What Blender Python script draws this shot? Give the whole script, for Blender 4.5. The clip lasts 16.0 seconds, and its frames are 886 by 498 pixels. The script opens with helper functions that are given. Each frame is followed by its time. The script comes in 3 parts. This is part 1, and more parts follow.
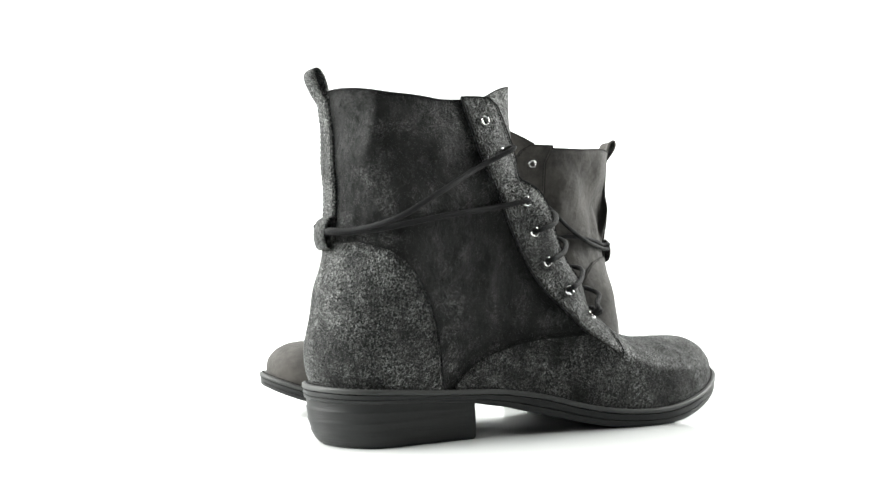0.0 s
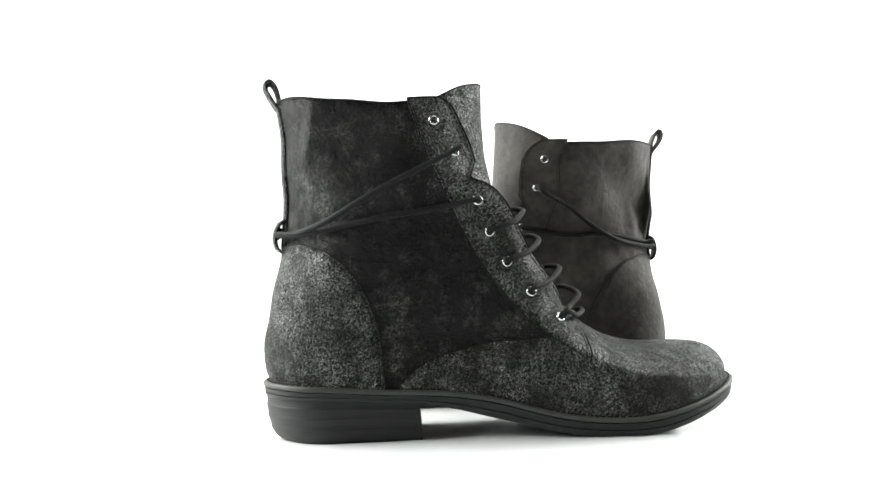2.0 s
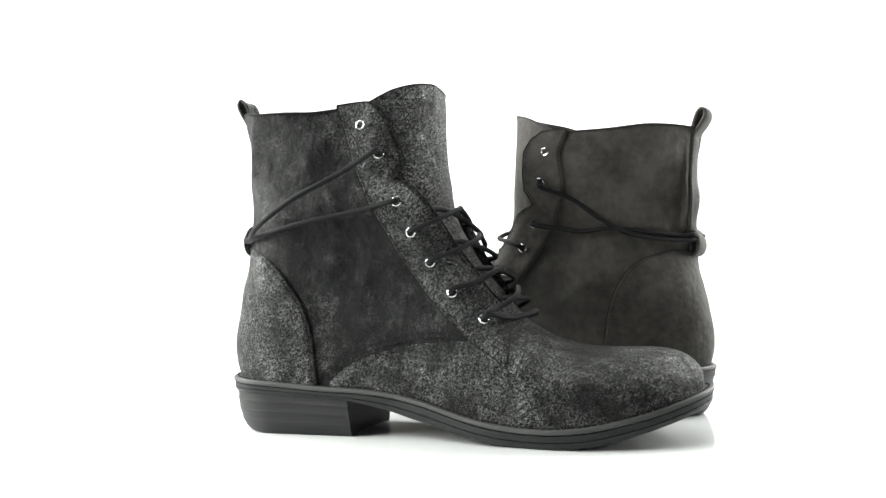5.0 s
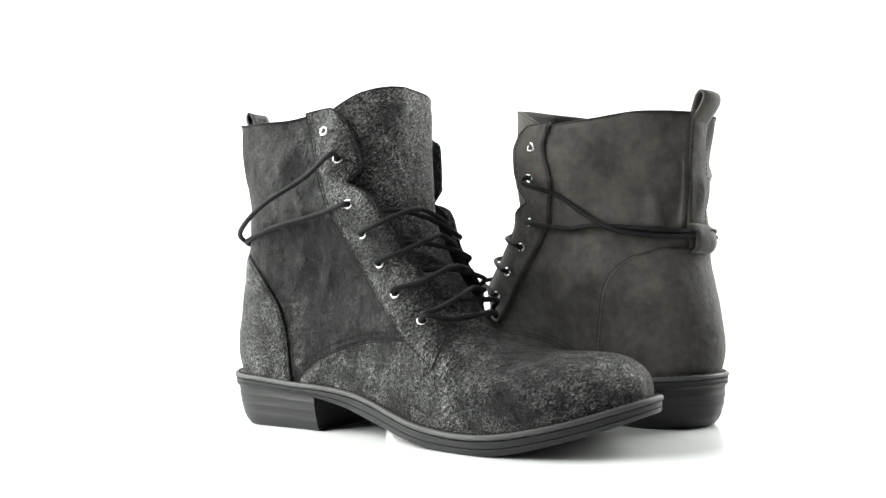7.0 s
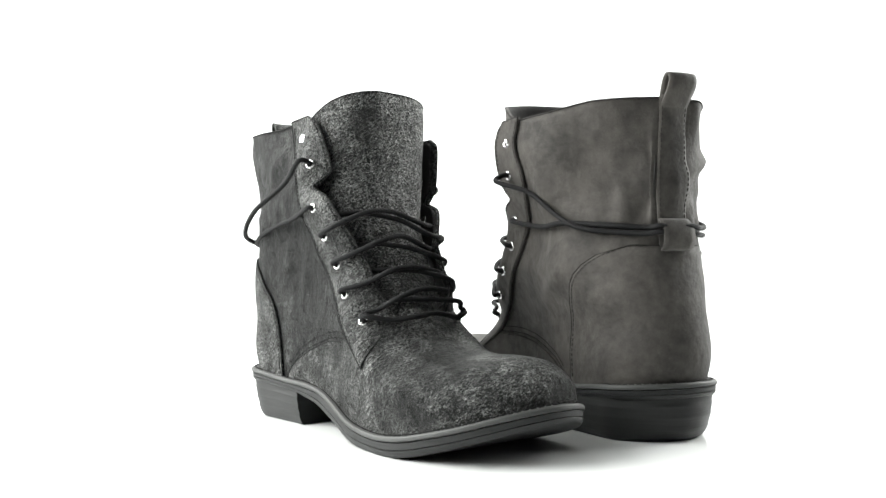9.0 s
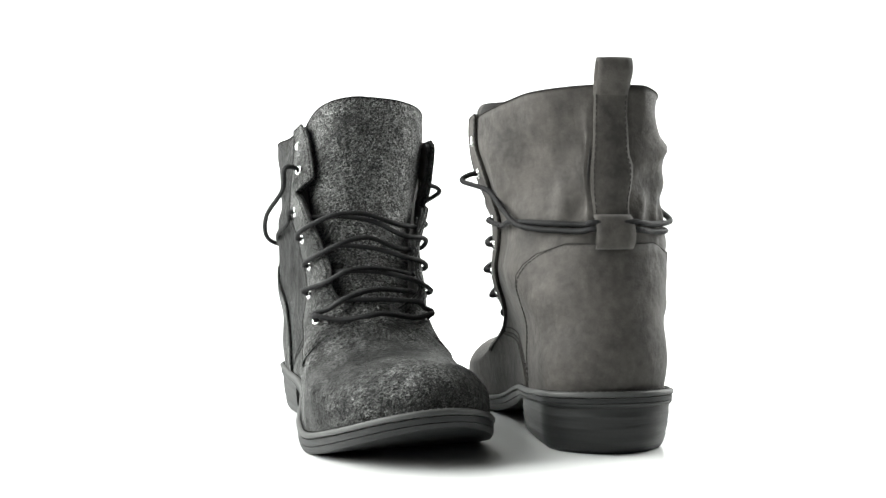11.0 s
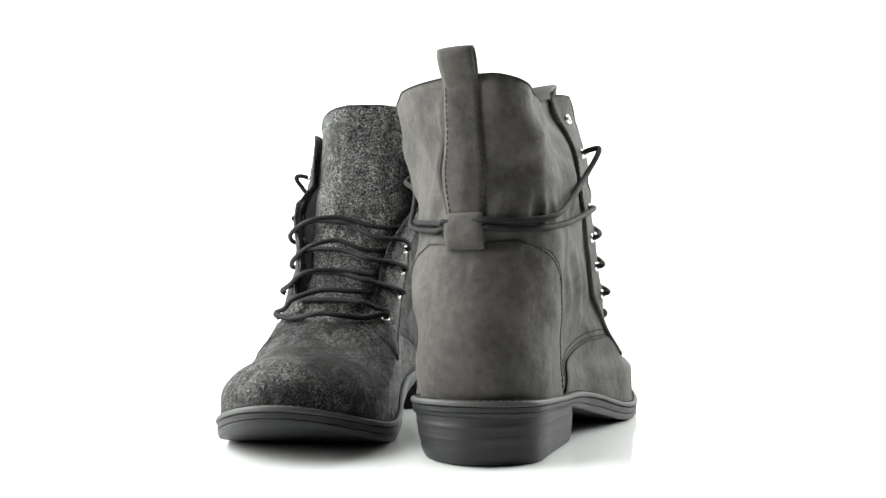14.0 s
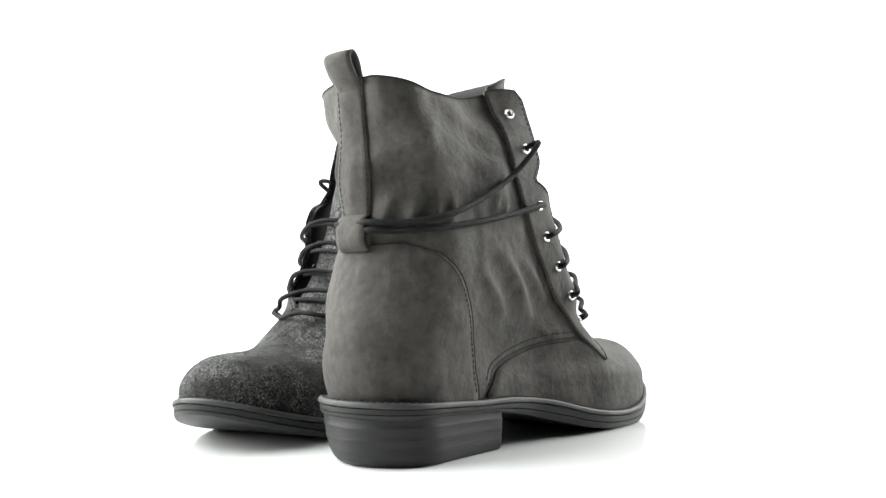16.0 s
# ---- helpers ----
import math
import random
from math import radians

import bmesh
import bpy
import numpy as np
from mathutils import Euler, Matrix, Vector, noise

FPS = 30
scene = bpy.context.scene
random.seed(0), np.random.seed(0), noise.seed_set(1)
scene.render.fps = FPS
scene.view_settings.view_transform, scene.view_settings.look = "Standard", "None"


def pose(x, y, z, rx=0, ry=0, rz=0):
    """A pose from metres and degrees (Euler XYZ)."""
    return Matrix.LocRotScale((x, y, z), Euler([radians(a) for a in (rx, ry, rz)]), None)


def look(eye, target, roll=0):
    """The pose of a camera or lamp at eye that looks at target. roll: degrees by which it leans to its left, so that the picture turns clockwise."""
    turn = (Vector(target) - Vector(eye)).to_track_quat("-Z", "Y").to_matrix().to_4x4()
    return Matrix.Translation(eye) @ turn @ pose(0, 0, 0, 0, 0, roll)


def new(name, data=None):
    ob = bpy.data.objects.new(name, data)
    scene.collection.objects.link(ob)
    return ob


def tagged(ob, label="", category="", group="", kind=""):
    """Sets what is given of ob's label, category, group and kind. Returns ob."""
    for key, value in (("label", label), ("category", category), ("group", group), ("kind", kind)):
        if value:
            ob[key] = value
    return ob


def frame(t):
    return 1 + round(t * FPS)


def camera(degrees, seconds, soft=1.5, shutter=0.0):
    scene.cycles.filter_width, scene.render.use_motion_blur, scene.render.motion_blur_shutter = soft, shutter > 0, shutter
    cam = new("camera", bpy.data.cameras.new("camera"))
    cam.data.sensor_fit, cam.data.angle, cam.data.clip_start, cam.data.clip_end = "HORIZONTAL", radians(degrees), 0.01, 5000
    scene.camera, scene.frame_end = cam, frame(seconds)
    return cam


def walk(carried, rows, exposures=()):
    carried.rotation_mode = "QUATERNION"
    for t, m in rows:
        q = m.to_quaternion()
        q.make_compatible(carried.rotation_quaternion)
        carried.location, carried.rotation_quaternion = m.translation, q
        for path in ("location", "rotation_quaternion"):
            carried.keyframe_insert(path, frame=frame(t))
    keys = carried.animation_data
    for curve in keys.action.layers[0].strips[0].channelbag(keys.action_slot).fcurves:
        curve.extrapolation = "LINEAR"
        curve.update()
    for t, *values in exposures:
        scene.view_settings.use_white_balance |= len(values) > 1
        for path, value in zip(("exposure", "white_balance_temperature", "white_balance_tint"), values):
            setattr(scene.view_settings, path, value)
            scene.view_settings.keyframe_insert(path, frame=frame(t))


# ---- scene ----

# A still camera before a white sweep; two lace-up boots turn past it on the table's axis (the world's z axis).
cam = camera(53.42, 16.0)
STAND = pose(0, -0.6, 0.087, 92.45, 0, -0.11) @ pose(0, 0, 0, 0, 0, -0.9)
walk(cam, [(0.0, STAND), (16.0, STAND)])


def turned(t):
    """Degrees that the table has turned at t seconds."""
    return -8.9015 * t - 2.828 * (t / 16.0) ** 2


# ---------------------------------------------------------------- light
world = bpy.data.worlds.new("studio")
scene.world = world
world.use_nodes = True
world.node_tree.nodes["Background"].inputs[0].default_value = (0.97, 1.0, 0.98, 1)
world.node_tree.nodes["Background"].inputs[1].default_value = 0.05


def softbox(name, eye, target, w, h, power, colour=(1, 1, 1)):
    data = bpy.data.lights.new(name, "AREA")
    data.shape, data.size, data.size_y, data.energy, data.color = "RECTANGLE", w, h, power, colour
    ob = new(name, data)
    ob.matrix_world = look(eye, target)
    return ob


WARM = (0.985, 1.0, 0.968)
softbox("softbox_overhead", (0.0, 0.4, 1.5), (0, 0.15, 0), 1.6, 1.4, 12, WARM)
softbox("softbox_side", (1.2, 0.45, 0.68), (0, 0, 0.1), 0.9, 0.9, 42, WARM)
softbox("softbox_side", (-1.12, -0.06, 0.74), (0, 0, 0.1), 1.5, 1.1, 92, WARM)
softbox("softbox_backdrop", (0.0, 1.0, 2.0), (0, 2.3, 0.4), 3.0, 0.8, 130, WARM)


# ---------------------------------------------------------------- materials
def material(name):
    m = bpy.data.materials.new(name)
    m.use_nodes = True
    nt = m.node_tree
    return m, nt, nt.nodes["Principled BSDF"]


def node(nt, kind, **values):
    n = nt.nodes.new(kind)
    for k, v in values.items():
        n.inputs[k].default_value = v
    return n


def noise_tex(nt, scale, detail=3.0, rough=0.55):
    co = nt.nodes.new("ShaderNodeTexCoord")
    n = node(nt, "ShaderNodeTexNoise", Scale=scale, Detail=detail, Roughness=rough)
    nt.links.new(co.outputs["Object"], n.inputs["Vector"])
    return n.outputs["Fac"]


def ramp(nt, fac, stops):
    r = nt.nodes.new("ShaderNodeValToRGB")
    while len(r.color_ramp.elements) < len(stops):
        r.color_ramp.elements.new(0.5)
    for e, (p, c) in zip(r.color_ramp.elements, stops):
        e.position, e.color = p, (*c, 1) if len(c) == 3 else (c[0], c[0], c[0], 1)
    nt.links.new(fac, r.inputs["Fac"])
    return r.outputs["Color"]


def mixed(nt, kind, fac, a, b):
    n = nt.nodes.new("ShaderNodeMix")
    n.data_type, n.blend_type = "RGBA", kind
    for k, v in ((0, fac), (6, a), (7, b)):
        if isinstance(v, (int, float)):
            n.inputs[k].default_value = v if k == 0 else (v, v, v, 1)
        elif isinstance(v, tuple):
            n.inputs[k].default_value = (*v, 1)
        else:
            nt.links.new(v, n.inputs[k])
    return n.outputs[2]


def bumped(nt, bsdf, *layers):
    last = None
    for height, strength, distance in layers:
        b = node(nt, "ShaderNodeBump", Strength=strength, Distance=distance)
        nt.links.new(height, b.inputs["Height"])
        if last:
            nt.links.new(last, b.inputs["Normal"])
        last = b.outputs["Normal"]
    nt.links.new(last, bsdf.inputs["Normal"])


def crackled_leather(name, low, high, left_over, gloss=0.10):
    """Black leather under a cracked, rubbed metallic finish; low and high set where it is left, left_over the least of it."""
    m, nt, p = material(name)
    grain = noise_tex(nt, 1500, 2, 0.6)
    fine = noise_tex(nt, 420, 4, 0.65)
    patch = noise_tex(nt, 95, 4, 0.6)
    rub = noise_tex(nt, 24, 5, 0.62)
    dents = noise_tex(nt, 42, 2, 0.5)
    co = nt.nodes.new("ShaderNodeTexCoord")
    warped = mixed(nt, "ADD", 0.003, co.outputs["Object"], fine)

    def cells(scale, feature):
        cell = node(nt, "ShaderNodeTexVoronoi", Scale=scale)
        cell.feature = feature
        nt.links.new(warped, cell.inputs["Vector"])
        return cell

    # small scales of finish between a net of cracks, each rubbed differently
    cracks = ramp(nt, cells(1150.0, "DISTANCE_TO_EDGE").outputs["Distance"], [(0.0, (0.08,)), (0.24, (1.0,))])
    scales = ramp(nt, cells(1150.0, "F1").outputs["Color"], [(0.25, (0.0,)), (0.80, (1.0,))])
    worn = ramp(nt, mixed(nt, "MIX", 0.38, rub, patch), [(low, (left_over,)), (high, (1.0,))])
    speck = ramp(nt, mixed(nt, "MIX", 0.5, grain, fine), [(0.36, (0.35,)), (0.60, (1.0,))])
    flakes = mixed(nt, "MULTIPLY", 1.0, mixed(nt, "MULTIPLY", 1.0, worn, speck), mixed(nt, "MULTIPLY", 1.0, cracks, scales))
    nt.links.new(mixed(nt, "MIX", flakes, (0.0065, 0.0067, 0.0066), (0.46, 0.468, 0.457)), p.inputs["Base Color"])
    nt.links.new(mixed(nt, "MIX", flakes, 0.0, 0.9), p.inputs["Metallic"])
    nt.links.new(mixed(nt, "MIX", flakes, 0.48, 0.22), p.inputs["Roughness"])
    p.inputs["Specular IOR Level"].default_value = gloss
    bumped(nt, p, (dents, 0.8, 0.011), (patch, 0.8, 0.0045), (fine, 0.8, 0.0030), (cracks, 0.6, 0.0005), (grain, 0.5, 0.0006))
    return m


def nubuck(name, dark, light):
    """Brushed grey-brown nubuck with cloudy nap."""
    m, nt, p = material(name)
    cloud = noise_tex(nt, 45, 4, 0.6)
    nap = noise_tex(nt, 1400, 3, 0.6)
    mid = noise_tex(nt, 220, 3, 0.6)
    c = mixed(nt, "MIX", ramp(nt, mixed(nt, "MIX", 0.3, cloud, mid), [(0.36, (0.0,)), (0.64, (1.0,))]), dark, light)
    c = mixed(nt, "OVERLAY", 0.30, c, nap)
    nt.links.new(c, p.inputs["Base Color"])
    p.inputs["Roughness"].default_value = 0.78
    p.inputs["Specular IOR Level"].default_value = 0.25
    p.inputs["Sheen Weight"].default_value = 0.05
    p.inputs["Sheen Roughness"].default_value = 0.5
    folds = noise_tex(nt, 38, 3, 0.5)
    bumped(nt, p, (folds, 0.35, 0.007), (mid, 0.35, 0.0016), (nap, 0.35, 0.0005))
    return m


def plain(name, colour, rough, scale=300, amount=0.25, bump=0.2, metallic=0.0, spec=0.4):
    m, nt, p = material(name)
    n = noise_tex(nt, scale, 4, 0.6)
    c = mixed(nt, "OVERLAY", amount, colour, n)
    nt.links.new(c, p.inputs["Base Color"])
    p.inputs["Roughness"].default_value, p.inputs["Metallic"].default_value = rough, metallic
    p.inputs["Specular IOR Level"].default_value = spec
    bumped(nt, p, (n, bump, 0.001))
    return m


def sole_rubber(name, colour):
    m, nt, p = material(name)
    co = nt.nodes.new("ShaderNodeTexCoord")
    mp = node(nt, "ShaderNodeMapping", Scale=(18, 18, 420))
    nt.links.new(co.outputs["Object"], mp.inputs["Vector"])
    n = node(nt, "ShaderNodeTexNoise", Scale=1.0, Detail=3.0, Roughness=0.6)
    nt.links.new(mp.outputs["Vector"], n.inputs["Vector"])
    g = noise_tex(nt, 700, 3, 0.6)
    c = mixed(nt, "OVERLAY", 0.4, colour, n.outputs["Fac"])
    nt.links.new(mixed(nt, "OVERLAY", 0.2, c, g), p.inputs["Base Color"])
    p.inputs["Roughness"].default_value = 0.52
    p.inputs["Specular IOR Level"].default_value = 0.24
    bumped(nt, p, (n.outputs["Fac"], 0.3, 0.0015), (g, 0.12, 0.0005))
    return m


M_BLACK = crackled_leather("crackled_black_leather", 0.48, 0.94, 0.02)
M_RUBBED = crackled_leather("rubbed_black_leather", 0.36, 0.72, 0.10)
M_TONGUE = crackled_leather("silvered_black_leather", 0.34, 0.61, 0.12)
M_VAMP = crackled_leather("scuffed_black_leather", 0.40, 0.76, 0.08, 0.08)
M_GREY = nubuck("grey_brown_nubuck", (0.020, 0.0184, 0.0166), (0.052, 0.0476, 0.043))
M_SOLE = sole_rubber("black_sole", (0.012, 0.0126, 0.0127))
M_WELT = sole_rubber("welt_edge", (0.038, 0.039, 0.038))
M_LACE = plain("waxed_cord", (0.0075, 0.0075, 0.0080), 0.68, 900, 0.4, 0.6, spec=0.13)
M_STEEL = plain("nickel", (0.68, 0.68, 0.68), 0.20, 500, 0.1, 0.05, 1.0)
# near-black that paints the shade inside the eyelets
M_HOLE_SHADE = plain("eyelet_hole_shade", (0.012, 0.012, 0.012), 0.8)
M_EDGE = plain("blackened_edge", (0.008, 0.008, 0.008), 0.8, 600, 0.3, 0.3, spec=0.15)
M_GREY_EDGE = plain("grey_edge", (0.016, 0.015, 0.014), 0.85, 600, 0.3, 0.3, spec=0.2)
M_LINING = plain("lining", (0.018, 0.017, 0.0165), 0.85, 500, 0.3, 0.3)


def white_table():
    m, nt, p = material("white_gloss_sheet")
    n = noise_tex(nt, 3, 2, 0.5)
    nt.links.new(ramp(nt, n, [(0.3, (0.66, 0.672, 0.672)), (0.7, (0.68, 0.69, 0.686))]), p.inputs["Base Color"])
    p.inputs["Roughness"].default_value = 0.10
    p.inputs["Specular IOR Level"].default_value = 0.5
    return m


M_TABLE = white_table()


# ---------------------------------------------------------------- the white sweep
def mesh_object(name, verts, faces, mats, parent=None, smooth=True):
    me = bpy.data.meshes.new(name)
    me.from_pydata([tuple(v) for v in verts], [], faces)
    for m in mats:
        me.materials.append(m)
    if smooth:
        me.polygons.foreach_set("use_smooth", [True] * len(me.polygons))
        me.set_sharp_from_angle(angle=radians(48))
    me.update()
    ob = new(name, me)
    if parent:
        ob.parent = parent
    return ob


def sweep():
    prof = [(-0.8, 0.0), (-0.4, 0.0), (0.0, 0.0), (0.8, 0.0), (1.6, 0.0)]
    prof += [(1.6 + 0.8 * math.sin(a), 0.8 - 0.8 * math.cos(a)) for a in np.radians(np.arange(6, 91, 6))]
    prof += [(2.4, 2.0), (2.4, 3.2)]
    verts, faces = [], []
    for x in (-4.0, 4.0):
        verts += [(x, y, z) for y, z in prof]
    n = len(prof)
    for i in range(n - 1):
        faces.append((i, n + i, n + i + 1, i + 1))
    ob = mesh_object("ground", verts, faces, [M_TABLE])
    tagged(ob, "glossy white seamless studio sweep under and behind the boots", "backdrop", kind="structure")
    return ob


sweep()


# ---------------------------------------------------------------- the boot's shape, in millimetres: x to the toe, y to its left, z up
def smooth01(a):
    a = np.clip(a, 0, 1)
    return a * a * (3 - 2 * a)


def spline(t, knots, vals):
    """Catmull-Rom through vals at knots."""
    t, k, v = np.asarray(t, float), np.asarray(knots, float), np.asarray(vals, float)
    m = np.gradient(v, k)
    i = np.clip(np.searchsorted(k, t) - 1, 0, len(k) - 2)
    h = k[i + 1] - k[i]
    s = np.clip((t - k[i]) / h, 0, 1)
    return ((1 + 2 * s) * (1 - s) ** 2 * v[i] + s * (1 - s) ** 2 * h * m[i] + s * s * (3 - 2 * s) * v[i + 1] + s * s * (s - 1) * h * m[i + 1])


BACK_Z = np.linspace(28, 204, 177)
BACK_X = spline(BACK_Z, [30, 37, 53, 76, 106, 127, 163, 201], [3.5, 0.8, -1.0, 3.2, 8.8, 10.2, 8.8, 5.0])


# rings of the upper, from the welt to the collar: front x, front z, back z, toe rounding
RINGS = [(284.5, 26.5, 32, 66), (284, 35.5, 34.5, 66), (281, 42, 37, 64), (275, 48.5, 40, 62), (265, 54, 43, 60), (250, 57, 46, 58), (231, 58.2, 50, 56),
         (214, 59.8, 54, 52), (198, 63.5, 59, 46), (180, 73.5, 66, 36), (177, 87, 75, 30), (167, 102, 87, 26), (158, 118, 103, 23), (149, 136, 122, 21),
         (138, 161, 152, 20), (131, 194, 197, 20)]
TOP = len(RINGS) - 1
IDX = np.arange(TOP + 1)


def back_x(z):
    return np.interp(z, BACK_Z, BACK_X)


WELT_X = np.linspace(-4, 292, 297)
WELT_Z = spline(WELT_X, [-2, 33, 67, 100, 120, 134, 150, 165, 181, 196, 211, 227, 242, 260, 276, 291], [34, 32, 29.5, 27.8, 25, 22, 17.5, 14, 11.8, 10.8, 11, 12.6, 15.6, 20, 25, 30])


def welt_z(x):
    return np.interp(x, WELT_X, WELT_Z)


RING_MEMO = {}


def ring(r):
    """Front x, front z, back x, back z, toe rounding of the ring r."""
    if r not in RING_MEMO:
        q = [float(spline(r, IDX, [row[k] for row in RINGS])) for k in range(4)]
        RING_MEMO[r] = (q[0], q[1], float(back_x(q[2])), q[2], q[3])
    return RING_MEMO[r]


def surface(r, x):
    """Half width and height of the upper at x on ring r."""
    xf, zf, xb, zb, rf = ring(r)
    s = (x - xb) / (xf - xb)
    lin = zb + (zf - zb) * s
    base = RINGS[0][2] + (RINGS[0][1] - RINGS[0][2]) * np.clip((x - 3) / 281.5, 0, 1)
    dip = np.clip(1 - (zb - 32) / 42, 0, 1) ** 1.2
    z = lin + dip * (welt_z(x) - 1.0 - base)
    foot = np.interp(x, [0, 60, 100, 118, 145, 174, 203, 230, 285], [33.5, 34, 33, 33, 36.5, 42.5, 45.5, 45.5, 45])
    shaft = np.interp(x, [0, 20, 50, 80, 110, 140, 200], [37, 38.5, 40, 40.5, 40, 39, 39])
    k = smooth01((zb - 50) / 50)
    wide = foot * (1 - k) + shaft * k + 2.5 * np.exp(-((zb - 48) / 14) ** 2) * np.clip(1 - x / 140, 0, 1)
    rb = 40.0 - 15 * smooth01((zb - 115) / 75)
    ends = np.sqrt(np.clip(1 - (1 - np.clip((x - xb) / rb, 0, 1)) ** 2, 0, 1)) * np.sqrt(np.clip(1 - (1 - np.clip((xf - x) / rf, 0, 1)) ** 2, 0, 1))
    return wide * ends, z


RR = np.linspace(0, TOP, 121)
COLS = np.arange(-4.0, 292.0, 2.0)
TABLE = [surface(r, COLS) for r in RR]
INSIDE = np.array([(COLS > ring(r)[2]) & (COLS < ring(r)[0]) for r in RR])
TABLE_Y, TABLE_Z = np.array([q[0] for q in TABLE]), np.array([q[1] for q in TABLE])


def column_y(i, z):
    ok = INSIDE[:, i]
    zs, ys = TABLE_Z[ok, i], TABLE_Y[ok, i]
    if not len(zs):
        return 0.0
    o = np.argsort(zs)
    return float(np.interp(z, zs[o], ys[o]))


def side_y(x, z):
    """Half width of the upper where the side shows the point (x, z)."""
    k = (x - COLS[0]) / 2.0
    i = int(max(0, min(len(COLS) - 2, math.floor(k))))
    f = max(0.0, min(1.0, k - i))
    return column_y(i, z) * (1 - f) + column_y(i + 1, z) * f


# curves on the side, as x for each z
EDGE = ([44, 50, 66.6, 79, 95, 111, 128, 137, 143, 146.5, 149.5, 152.5, 160, 170, 178.5, 187, 193, 196.5], [182, 183.5, 182, 174, 162.5, 151, 141, 135.5, 130, 123.5, 114.5, 116.5, 120.5, 117.5, 113.5, 109.5, 106, 99])
STAY = ([44, 46.5, 53, 60, 83, 107, 133, 155, 183, 199], [181, 178, 167, 157, 134.5, 117, 103, 93, 84, 79])
COUNTER = ([30, 48, 65, 78, 88, 96, 102, 107, 110, 112, 114], [65, 63.5, 61, 56.5, 51, 45, 39, 32, 25, 17, 8])


def edge_x(z):
    return np.interp(z, *EDGE)


def seam_z(x):
    return np.interp(x, [70, 73, 79, 85, 98, 112, 128, 141, 153, 164, 172, 179], [20, 32, 38, 42.5, 48, 52, 55, 56, 56, 57, 75, 140])


CURVE_X = [-10, 90, 170, 230, 292]


FIT_Z = [44, 68, 84, 101, 118, 136, 164, 184, 200]


def fold_height(folds, x, y, z):
    """Height of the folds at a place on one side: ridges (side, x0, z0, x1, z1, width, height) that fade towards their ends."""
    h = 0.0
    for side, x0, z0, x1, z1, width, height in folds:
        if side * y < 0 or not min(x0, x1) - 3 * width < x < max(x0, x1) + 3 * width:
            continue
        dx, dz = x1 - x0, z1 - z0
        ll = dx * dx + dz * dz
        u = ((x - x0) * dx + (z - z0) * dz) / ll
        c = max(0.0, min(1.0, u))
        d2 = (x - x0 - c * dx) ** 2 + (z - z0 - c * dz) ** 2
        h += 1.5 * height * math.exp(-d2 / width ** 2) * (0.45 + 0.55 * math.sin(math.pi * c))
    return h


